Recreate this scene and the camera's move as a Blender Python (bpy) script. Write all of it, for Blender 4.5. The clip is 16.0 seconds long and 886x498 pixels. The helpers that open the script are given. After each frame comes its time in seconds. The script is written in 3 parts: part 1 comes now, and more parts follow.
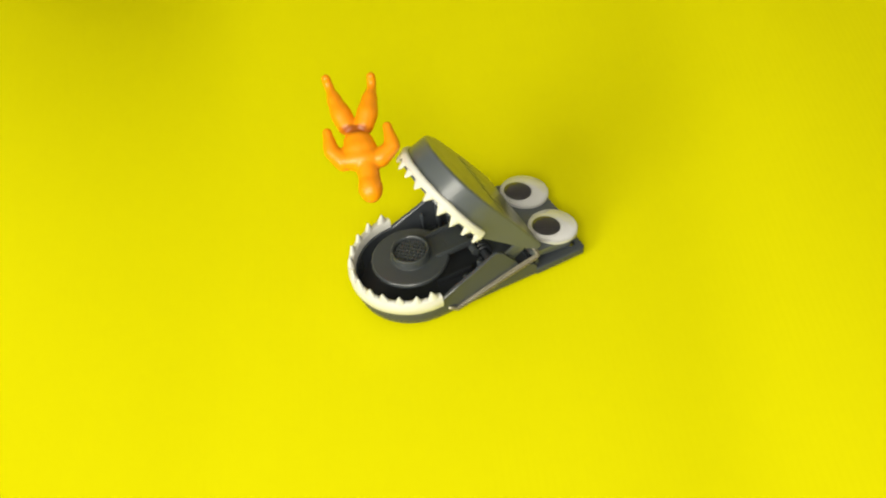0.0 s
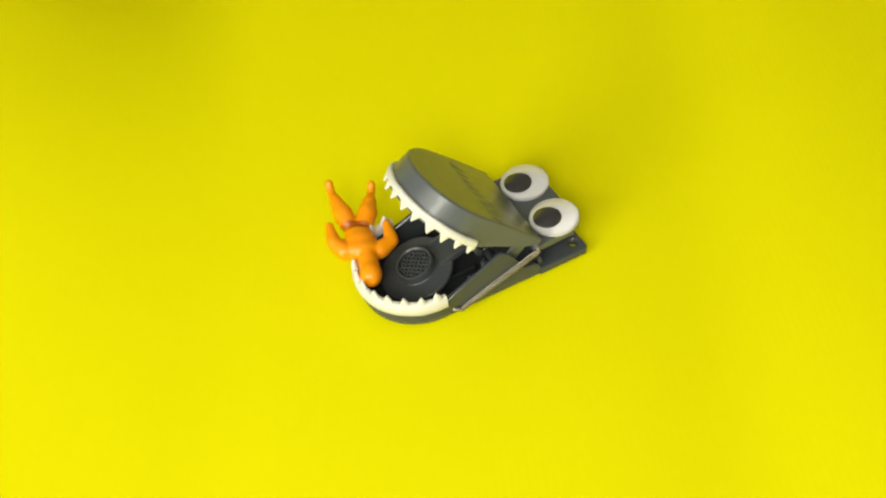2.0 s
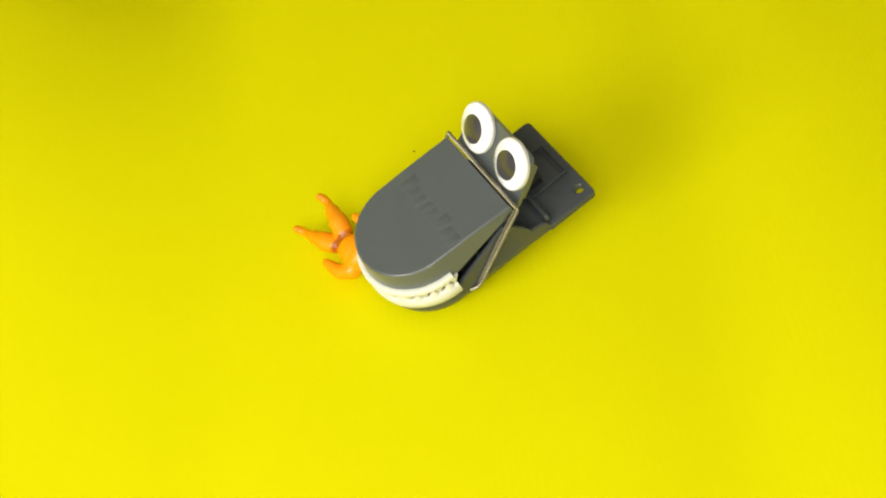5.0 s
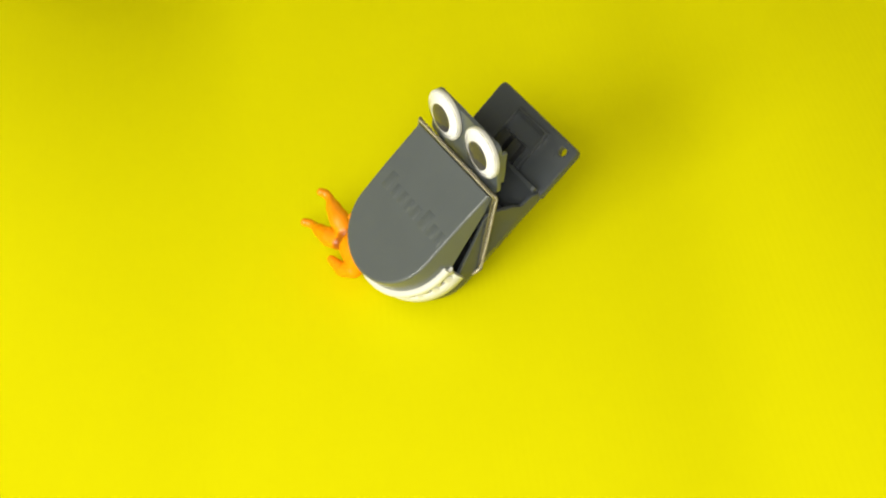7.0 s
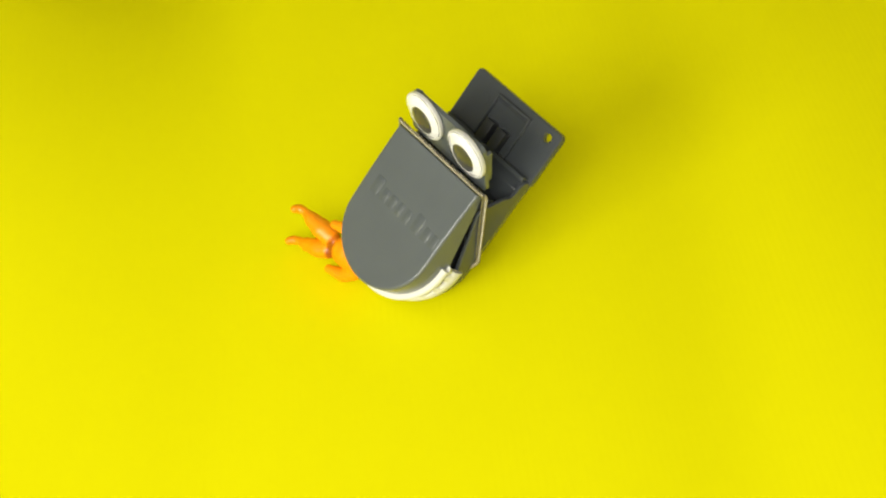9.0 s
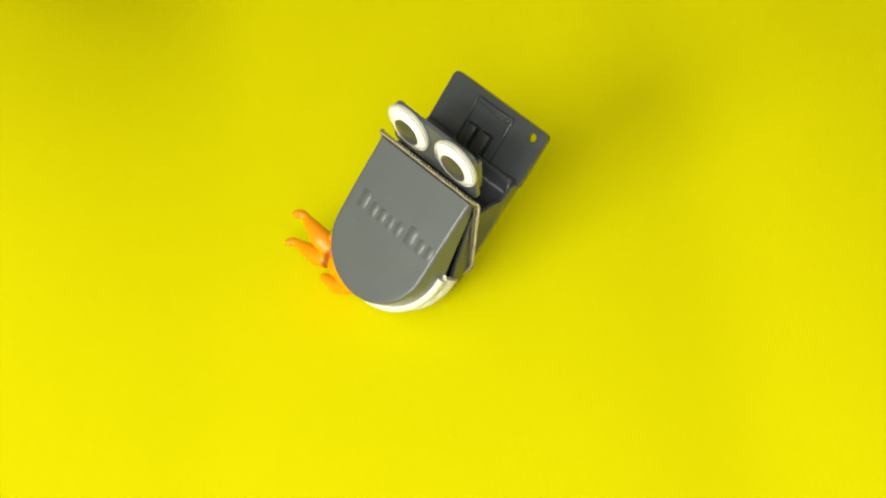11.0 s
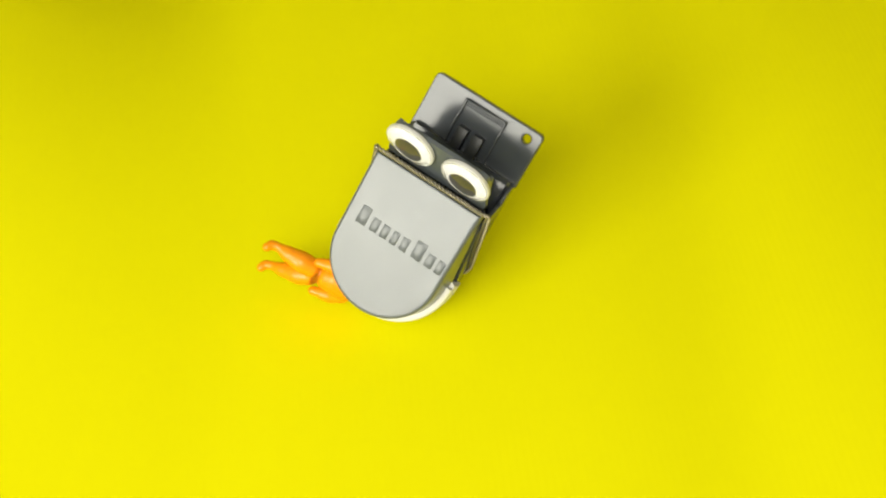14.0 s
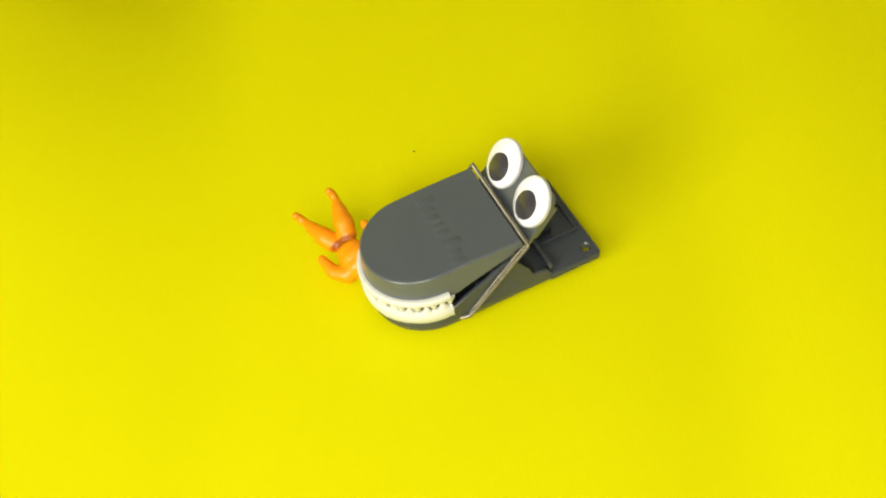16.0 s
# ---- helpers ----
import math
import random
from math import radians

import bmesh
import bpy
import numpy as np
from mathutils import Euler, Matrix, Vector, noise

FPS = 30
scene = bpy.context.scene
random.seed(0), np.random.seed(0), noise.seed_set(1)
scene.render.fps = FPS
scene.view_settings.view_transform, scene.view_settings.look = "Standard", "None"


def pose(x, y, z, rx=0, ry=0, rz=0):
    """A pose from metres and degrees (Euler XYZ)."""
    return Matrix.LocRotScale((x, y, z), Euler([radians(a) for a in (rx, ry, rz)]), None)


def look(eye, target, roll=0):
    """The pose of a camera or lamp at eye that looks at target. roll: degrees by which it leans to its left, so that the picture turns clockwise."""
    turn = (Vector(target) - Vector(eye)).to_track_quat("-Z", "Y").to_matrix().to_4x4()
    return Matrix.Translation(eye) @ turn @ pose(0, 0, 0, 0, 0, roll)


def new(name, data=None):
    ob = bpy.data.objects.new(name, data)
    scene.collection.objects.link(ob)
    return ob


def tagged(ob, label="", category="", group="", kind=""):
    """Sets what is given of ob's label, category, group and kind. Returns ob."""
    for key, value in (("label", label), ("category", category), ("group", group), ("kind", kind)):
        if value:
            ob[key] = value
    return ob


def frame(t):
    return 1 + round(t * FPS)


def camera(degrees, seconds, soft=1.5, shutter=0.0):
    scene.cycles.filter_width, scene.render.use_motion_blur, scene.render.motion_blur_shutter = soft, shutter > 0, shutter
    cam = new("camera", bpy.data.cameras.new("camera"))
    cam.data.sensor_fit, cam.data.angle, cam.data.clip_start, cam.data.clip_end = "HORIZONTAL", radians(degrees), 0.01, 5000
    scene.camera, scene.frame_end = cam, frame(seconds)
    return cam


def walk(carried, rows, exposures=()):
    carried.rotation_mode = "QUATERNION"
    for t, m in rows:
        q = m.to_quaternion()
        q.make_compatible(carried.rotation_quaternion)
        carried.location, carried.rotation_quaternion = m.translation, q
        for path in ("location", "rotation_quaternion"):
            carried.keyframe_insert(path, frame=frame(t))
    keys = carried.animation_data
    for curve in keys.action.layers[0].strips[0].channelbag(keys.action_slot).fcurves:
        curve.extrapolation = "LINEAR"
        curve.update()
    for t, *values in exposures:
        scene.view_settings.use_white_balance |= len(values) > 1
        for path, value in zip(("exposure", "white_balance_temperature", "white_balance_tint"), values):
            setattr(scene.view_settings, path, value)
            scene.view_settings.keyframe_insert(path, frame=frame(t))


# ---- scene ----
cam = camera(39.225, 16.0, soft=2.2)
walk(cam, [(0.0, look((0.0, -0.34491, 0.38561), (0.0, 0.0, 0.0), -7.06)),
           (16.0, look((0.0, -0.34491, 0.38561), (0.0, 0.0, 0.0), -7.06))])

# ---- light: a window beside the table and a lamp panel over it ----
world = bpy.data.worlds.new("room_air")
scene.world = world
world.use_nodes = True
world.node_tree.nodes["Background"].inputs["Color"].default_value = (0.95, 0.97, 1.0, 1)
world.node_tree.nodes["Background"].inputs["Strength"].default_value = 0.15


def area_lamp(name, at, to, sx, sy, watts, colour):
    data = bpy.data.lights.new(name, "AREA")
    data.shape, data.size, data.size_y, data.energy, data.color = "RECTANGLE", sx, sy, watts, colour
    ob = new(name, data)
    ob.matrix_world = look(at, to)
    return ob


area_lamp("window_light", (-1.56, -1.53, 1.02), (0.0, -0.6, 0.2), 1.05, 1.05, 42.0, (1.0, 0.972, 0.85))
area_lamp("table_lamp_glow", (-0.128, -0.704, 0.646), (0.0, -0.20, 0.0), 0.40, 0.40, 5.1, (1.0, 0.96, 0.84))
scene.view_settings.exposure = 0.04


# ---- materials ----
def material(name, colour, rough, metal=0.0, vary=0.12, scale=90.0, bump=0.0, bump_scale=600.0, worn=0.18, coat=0.0):
    """Procedural surface: large soft stains, fine grain, roughness variation and fine relief."""
    mat = bpy.data.materials.new(name)
    mat.use_nodes = True
    nt = mat.node_tree
    bsdf = nt.nodes["Principled BSDF"]
    co = nt.nodes.new("ShaderNodeTexCoord")

    def noise_at(s, detail):
        n = nt.nodes.new("ShaderNodeTexNoise")
        n.inputs["Scale"].default_value, n.inputs["Detail"].default_value = s, detail
        nt.links.new(co.outputs["Object"], n.inputs["Vector"])
        return n

    big, fine, mid = noise_at(scale, 3.0), noise_at(bump_scale, 4.0), noise_at(scale * 2.7, 5.0)
    mix = nt.nodes.new("ShaderNodeMix")
    mix.data_type = "RGBA"
    c = colour
    mix.inputs["A"].default_value = (c[0] * (1 - vary), c[1] * (1 - vary), c[2] * (1 - vary), 1)
    mix.inputs["B"].default_value = (min(1, c[0] * (1 + vary)), min(1, c[1] * (1 + vary)), min(1, c[2] * (1 + vary)), 1)
    nt.links.new(big.outputs["Fac"], mix.inputs["Factor"])
    nt.links.new(mix.outputs["Result"], bsdf.inputs["Base Color"])
    ramp = nt.nodes.new("ShaderNodeMapRange")
    ramp.inputs["To Min"].default_value, ramp.inputs["To Max"].default_value = rough * (1 - worn), min(1.0, rough * (1 + worn))
    nt.links.new(mid.outputs["Fac"], ramp.inputs["Value"])
    nt.links.new(ramp.outputs["Result"], bsdf.inputs["Roughness"])
    bsdf.inputs["Metallic"].default_value = metal
    bsdf.inputs["Coat Weight"].default_value, bsdf.inputs["Coat Roughness"].default_value = coat, 0.16
    if bump:
        b = nt.nodes.new("ShaderNodeBump")
        b.inputs["Strength"].default_value, b.inputs["Distance"].default_value = bump, 0.0004
        nt.links.new(fine.outputs["Fac"], b.inputs["Height"])
        nt.links.new(b.outputs["Normal"], bsdf.inputs["Normal"])
    return mat


GREY = material("grey_plastic", (0.094, 0.109, 0.120), 0.34, vary=0.10, scale=55, worn=0.3, bump=0.012, bump_scale=1500, coat=0.5)
SHELL = material("slate_grey_plastic", (0.056, 0.064, 0.074), 0.155, vary=0.10, scale=60, worn=0.4, bump=0.012, bump_scale=1500)
PEDAL = material("charcoal_plastic", (0.050, 0.057, 0.062), 0.30, vary=0.12, scale=90, bump=0.015, bump_scale=1500)
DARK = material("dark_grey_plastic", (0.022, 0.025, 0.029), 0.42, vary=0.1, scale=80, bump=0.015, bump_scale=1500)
LETTER = material("worn_grey_plastic", (0.086, 0.100, 0.110), 0.34, vary=0.12, scale=900, bump=0.03, bump_scale=2500, coat=0.28)
CLAY = material("cream_modelling_clay", (0.70, 0.70, 0.655), 0.5, vary=0.06, scale=160, bump=0.22, bump_scale=420)
EYEWHITE = material("white_plastic", (0.57, 0.57, 0.57), 0.35, vary=0.03, scale=120)
BLACK = material("black_plastic", (0.008, 0.006, 0.014), 0.6, vary=0.2, scale=300)
ORANGE = material("orange_soft_plastic", (0.95, 0.31, 0.002), 0.34, vary=0.05, scale=120, bump=0.04, bump_scale=700)
WIRE = material("twisted_steel_wire", (0.36, 0.33, 0.26), 0.34, metal=0.75, vary=0.45, scale=700)


def shade_joint(mat, centre, size, colour):
    """Paints the shade of the hip joint's gap as a darker band, in the thing's own space."""
    nt = mat.node_tree
    bsdf = nt.nodes["Principled BSDF"]
    old = bsdf.inputs["Base Color"].links[0].from_socket
    co = nt.nodes.new("ShaderNodeTexCoord")
    mp = nt.nodes.new("ShaderNodeMapping")
    mp.vector_type = "TEXTURE"
    mp.inputs["Location"].default_value, mp.inputs["Scale"].default_value = centre, size
    nt.links.new(co.outputs["Object"], mp.inputs["Vector"])
    ln = nt.nodes.new("ShaderNodeVectorMath")
    ln.operation = "LENGTH"
    nt.links.new(mp.outputs["Vector"], ln.inputs[0])
    rg = nt.nodes.new("ShaderNodeMapRange")
    rg.inputs["From Min"].default_value, rg.inputs["From Max"].default_value = 0.75, 1.2
    rg.inputs["To Min"].default_value, rg.inputs["To Max"].default_value = 0.8, 0.0
    nt.links.new(ln.outputs["Value"], rg.inputs["Value"])
    mix = nt.nodes.new("ShaderNodeMix")
    mix.data_type = "RGBA"
    mix.inputs["B"].default_value = (*colour, 1)
    nt.links.new(rg.outputs["Result"], mix.inputs["Factor"])
    nt.links.new(old, mix.inputs["A"])
    nt.links.new(mix.outputs["Result"], bsdf.inputs["Base Color"])


# shadow inside the hip gap, put into the orange as dark maroon
shade_joint(ORANGE, (-0.0021, 0.0076, 0.0), (0.0062, 0.0020, 0.0065), (0.20, 0.028, 0.004))
WALLPAINT = material("pale_wall_paint", (0.62, 0.60, 0.56), 0.8, vary=0.04, scale=2.0)
CEILPAINT = material("white_ceiling_paint", (0.75, 0.75, 0.73), 0.85, vary=0.03, scale=2.0)
FLOORWOOD = material("brown_floor", (0.22, 0.15, 0.10), 0.5, vary=0.2, scale=6.0)
TABLEWOOD = material("table_wood", (0.30, 0.22, 0.15), 0.45, vary=0.2, scale=14.0)


def paper_material():
    mat = bpy.data.materials.new("yellow_paper")
    mat.use_nodes = True
    nt = mat.node_tree
    bsdf = nt.nodes["Principled BSDF"]
    bsdf.inputs["Roughness"].default_value = 0.62
    bsdf.inputs["Specular IOR Level"].default_value = 0.08
    co = nt.nodes.new("ShaderNodeTexCoord")
    big = nt.nodes.new("ShaderNodeTexNoise")
    big.inputs["Scale"].default_value, big.inputs["Detail"].default_value = 7.0, 2.0
    nt.links.new(co.outputs["Object"], big.inputs["Vector"])
    mix = nt.nodes.new("ShaderNodeMix")
    mix.data_type = "RGBA"
    mix.inputs["A"].default_value, mix.inputs["B"].default_value = (0.80, 0.760, 0.0, 1), (0.83, 0.793, 0.0, 1)
    nt.links.new(big.outputs["Fac"], mix.inputs["Factor"])
    nt.links.new(mix.outputs["Result"], bsdf.inputs["Base Color"])
    wave = nt.nodes.new("ShaderNodeTexWave")
    wave.wave_type, wave.bands_direction = "BANDS", "X"
    wave.inputs["Scale"].default_value, wave.inputs["Distortion"].default_value = 105.0, 0.8
    nt.links.new(co.outputs["Object"], wave.inputs["Vector"])
    bump = nt.nodes.new("ShaderNodeBump")
    bump.inputs["Strength"].default_value, bump.inputs["Distance"].default_value = 0.085, 0.0002
    nt.links.new(wave.outputs["Fac"], bump.inputs["Height"])
    nt.links.new(bump.outputs["Normal"], bsdf.inputs["Normal"])
    return mat


def clear_material():
    mat = bpy.data.materials.new("clear_plastic")
    mat.use_nodes = True
    bsdf = mat.node_tree.nodes["Principled BSDF"]
    bsdf.inputs["Base Color"].default_value = (0.98, 0.98, 0.98, 1)
    bsdf.inputs["Roughness"].default_value = 0.02
    bsdf.inputs["IOR"].default_value = 1.45
    bsdf.inputs["Transmission Weight"].default_value = 1.0
    return mat


PAPER, CLEAR = paper_material(), clear_material()


# ---- mesh helpers ----
def mesh_of(bm, name, mat, smooth=True, angle=35):
    bmesh.ops.recalc_face_normals(bm, faces=bm.faces[:])
    me = bpy.data.meshes.new(name)
    bm.to_mesh(me)
    bm.free()
    me.materials.append(mat)
    if smooth:
        me.polygons.foreach_set("use_smooth", [True] * len(me.polygons))
        me.set_sharp_from_angle(angle=radians(angle))
    return me


def part(name, bm, mat, parent=None, label="", smooth=True, angle=35):
    ob = new(name, mesh_of(bm, name, mat, smooth, angle))
    if parent is not None:
        ob.parent = parent
    return tagged(ob, label)


def box_into(bm, x0, x1, y0, y1, z0, z1, bevel=0.0):
    made = bmesh.ops.create_cube(bm, size=1.0, matrix=Matrix.Translation(((x0 + x1) / 2, (y0 + y1) / 2, (z0 + z1) / 2)) @ Matrix.Diagonal((x1 - x0, y1 - y0, z1 - z0, 1)))
    if bevel:
        edges = {e for v in made["verts"] for e in v.link_edges}
        bmesh.ops.bevel(bm, geom=list(edges), offset=bevel, segments=2, affect="EDGES", profile=0.5)


def slab_into(bm, rings, z0, z1, soft=0.0):
    """A plate between two heights; the first ring is its rim, further rings are holes."""
    loops = []
    for ring in rings:
        vs = [bm.verts.new((x, y, z0)) for x, y in ring]
        loops.append([bm.edges.new((vs[i], vs[(i + 1) % len(vs)])) for i in range(len(vs))])
    fill = bmesh.ops.triangle_fill(bm, use_beauty=True, use_dissolve=False, edges=[e for l in loops for e in l])
    faces = [f for f in fill["geom"] if isinstance(f, bmesh.types.BMFace)]
    up = bmesh.ops.extrude_face_region(bm, geom=faces)
    bmesh.ops.translate(bm, vec=(0, 0, z1 - z0), verts=[v for v in up["geom"] if isinstance(v, bmesh.types.BMVert)])
    if soft:
        bm.normal_update()
        rim = [e for e in bm.edges if len(e.link_faces) == 2 and abs(e.calc_face_angle()) > 1.2 and all(abs(v.co.z - z1) < 1e-6 for v in e.verts)]
        bmesh.ops.bevel(bm, geom=rim, offset=soft, segments=1, affect="EDGES", profile=0.5)


def skin_rings(bm, rings, close=True, cap=(False, False)):
    """Quads between successive rings of points."""
    rows = [[bm.verts.new(p) for p in ring] for ring in rings]
    n = len(rows[0])
    for a, b in zip(rows, rows[1:]):
        for i in range(n if close else n - 1):
            j = (i + 1) % n
            bm.faces.new((a[i], a[j], b[j], b[i]))
    if cap[0]:
        bm.faces.new(rows[0][::-1])
    if cap[1]:
        bm.faces.new(rows[-1])
    return rows


def tube_into(bm, pts, radius, sides=8, cap=True):
    """A round bar along points; radius is one number or one a point."""
    pts = [Vector(p) for p in pts]
    rad = radius if isinstance(radius, (list, tuple)) else [radius] * len(pts)
    rings, side = [], None
    for i, p in enumerate(pts):
        d = (pts[min(i + 1, len(pts) - 1)] - pts[max(i - 1, 0)]).normalized()
        if side is None:
            side = d.orthogonal().normalized()
        side = (side - d * side.dot(d)).normalized()
        up = d.cross(side)
        rings.append([p + rad[i] * (math.cos(a) * side + math.sin(a) * up) for a in [2 * math.pi * k / sides for k in range(sides)]])
    skin_rings(bm, rings, True, (cap, cap))


def lathe_into(bm, profile, at=(0, 0, 0), sides=40, axis=None):
    """Turn (radius, height) pairs about an axis through at."""
    m = Matrix.Translation(at) @ (axis if axis is not None else Matrix.Identity(4))
    rings = [[m @ Vector((r * math.cos(2 * math.pi * k / sides), r * math.sin(2 * math.pi * k / sides), h)) for k in range(sides)] for r, h in profile]
    skin_rings(bm, rings, True, (profile[0][0] > 1e-6, profile[-1][0] > 1e-6))
    bmesh.ops.remove_doubles(bm, verts=bm.verts[:], dist=1e-7)


def lerp_table(table, x):
    for (x0, y0), (x1, y1) in zip(table, table[1:]):
        if x <= x1:
            return y0 + (y1 - y0) * max(0.0, min(1.0, (x - x0) / (x1 - x0)))
    return table[-1][1]


MM = 0.001
NOSE = 68.0          # the trap's own origin lies under its nose's centre, in millimetres from the rear edge


def scaled(bm):
    """From millimetres behind the rear edge to metres about the trap's origin."""
    bmesh.ops.translate(bm, vec=(-NOSE, 0, 0), verts=bm.verts[:])
    bmesh.ops.scale(bm, vec=(MM, MM, MM), verts=bm.verts[:])
    return bm


# ---- the setting ----
def build_room():
    def slab(name, x0, x1, y0, y1, z0, z1, mat):
        bm = bmesh.new()
        box_into(bm, x0, x1, y0, y1, z0, z1)
        return tagged(part(name, bm, mat, smooth=False), kind="structure")

    tagged(slab("floor", -1.7, 1.8, -2.5, 1.8, -0.80, -0.75, FLOORWOOD), "plain brown room floor under the table")
    tagged(slab("ceiling", -1.7, 1.8, -2.5, 1.8, 1.75, 1.80, CEILPAINT), "plain white painted ceiling")
    tagged(slab("wall_north", -1.7, 1.8, 1.70, 1.80, -0.75, 1.75, WALLPAINT), "plain pale painted wall")
    tagged(slab("wall_south", -1.7, 1.8, -2.5, -2.4, -0.75, 1.75, WALLPAINT), "plain pale painted wall")
    tagged(slab("wall_east", 1.7, 1.8, -2.4, 1.70, -0.75, 1.75, WALLPAINT), "plain pale painted wall")
    # wall with the window's opening
    bm = bmesh.new()
    box_into(bm, -1.7, -1.6, -2.4, -2.12, -0.75, 1.75)
    box_into(bm, -1.7, -1.6, -0.94, 1.70, -0.75, 1.75)
    box_into(bm, -1.7, -1.6, -2.12, -0.94, -0.75, 0.43)
    box_into(bm, -1.7, -1.6, -2.12, -0.94, 1.61, 1.75)
    tagged(part("wall_west", bm, WALLPAINT, smooth=False), "pale painted wall with a bright window opening", kind="structure")
    bm = bmesh.new()
    table = tagged(new("table"), "plain wooden table under the yellow paper", "table")
    box_into(bm, -0.75, 0.75, -0.62, 0.62, -0.038, -0.0048, 0.004)
    part("tabletop", bm, TABLEWOOD, table)
    for x in (-0.7, 0.7):
        for y in (-0.57, 0.57):
            bm = bmesh.new()
            box_into(bm, x - 0.03, x + 0.03, y - 0.03, y + 0.03, -0.75, -0.037, 0.003)
            part("leg", bm, TABLEWOOD, table)


def build_paper():
    """Yellow paper that lies on the table and sweeps up behind."""
    def buckle(x, y):
        # a shallow trough beside the toy and a lifted far corner
        trough = -0.0030 * math.exp(-((x - 0.112 - 0.10 * y) / 0.030) ** 2) + 0.0016 * math.exp(-((x - 0.18) / 0.04) ** 2)
        left = -0.0008 * math.exp(-((x + 0.095) / 0.022) ** 2) * max(0.0, min(1.0, (0.0 - y) / 0.05))
        u = max(0.0, -x - 0.08)
        rise = u * u if u < 0.13 else 0.0169 + 0.26 * 0.04 * (1 - math.exp((0.13 - u) / 0.04))
        corner = 3.3 * rise * max(0.0, min(1.3, (y + 0.10) / 0.2)) ** 2
        return trough + left + corner

    nx, prof = 170, []
    for i in range(40):
        prof.append((-0.60 + i * 0.021, 0.0))
    y0 = prof[-1][0]
    for i in range(1, 25):
        a = i / 24 * math.pi / 2.2
        prof.append((y0 + 0.30 * math.sin(a), 0.30 * (1 - math.cos(a))))
    bm = bmesh.new()
    rows = []
    for y, z in prof:
        rows.append([bm.verts.new((-0.68 + 1.36 * k / nx, y, z + buckle(-0.68 + 1.36 * k / nx, y))) for k in range(nx + 1)])
    for a, b in zip(rows, rows[1:]):
        for k in range(nx):
            bm.faces.new((a[k], a[k + 1], b[k + 1], b[k]))
    low = bmesh.ops.extrude_face_region(bm, geom=bm.faces[:])
    bmesh.ops.translate(bm, vec=(0, 0, -0.0008), verts=[v for v in low["geom"] if isinstance(v, bmesh.types.BMVert)])
    ob = part("backdrop", bm, PAPER)
    return tagged(ob, "bright yellow paper sheet sweeping up behind the toy", kind="structure")


build_room()
build_paper()

# ---- the trap: sizes in millimetres, x forward from the rear edge, y to its left, z up ----
HINGE = (38.3, 9.2)
CX = 66.0
WALL_TOP = [(0, 3), (21.0, 3), (21.5, 3.2), (22.4, 5.4), (24.0, 6.6), (29.3, 7.6), (30.6, 11.5), (36.0, 19.6), (38.5, 21.2), (40.5, 20.8), (50.0, 16.0), (64.5, 9.8), (95, 9.6)]


def d_outline(x_rear, half_rear, radius, steps=36, side_steps=14, inset=0.0):
    """The open D of the jaws, from the rear on one side round the nose to the other."""
    pts = []
    for i in range(side_steps):
        f = i / side_steps
        pts.append((x_rear + (CX - x_rear) * f, -(half_rear + (radius - half_rear) * f) + inset))
    for i in range(steps + 1):
        a = -math.pi / 2 + math.pi * i / steps
        pts.append((CX + (radius - inset) * math.cos(a), (radius - inset) * math.sin(a)))
    for i in range(side_steps):
        f = 1 - (i + 1) / side_steps
        pts.append((x_rear + (CX - x_rear) * f, (half_rear + (radius - half_rear) * f) - inset))
    return pts


def circle(cx, cy, r, n=20):
    return [(cx + r * math.cos(2 * math.pi * k / n), cy + r * math.sin(2 * math.pi * k / n)) for k in range(n)]


def rounded_rear(x0, half, r, x1):
    pts = [(x1, -half)]
    for k in range(6):
        a = -math.pi / 2 - k / 5 * math.pi / 2
        pts.append((x0 + r + r * math.cos(a), -half + r + r * math.sin(a)))
    for k in range(6):
        a = math.pi - k / 5 * math.pi / 2
        pts.append((x0 + r + r * math.cos(a), half - r + r * math.sin(a)))
    pts.append((x1, half))
    return pts


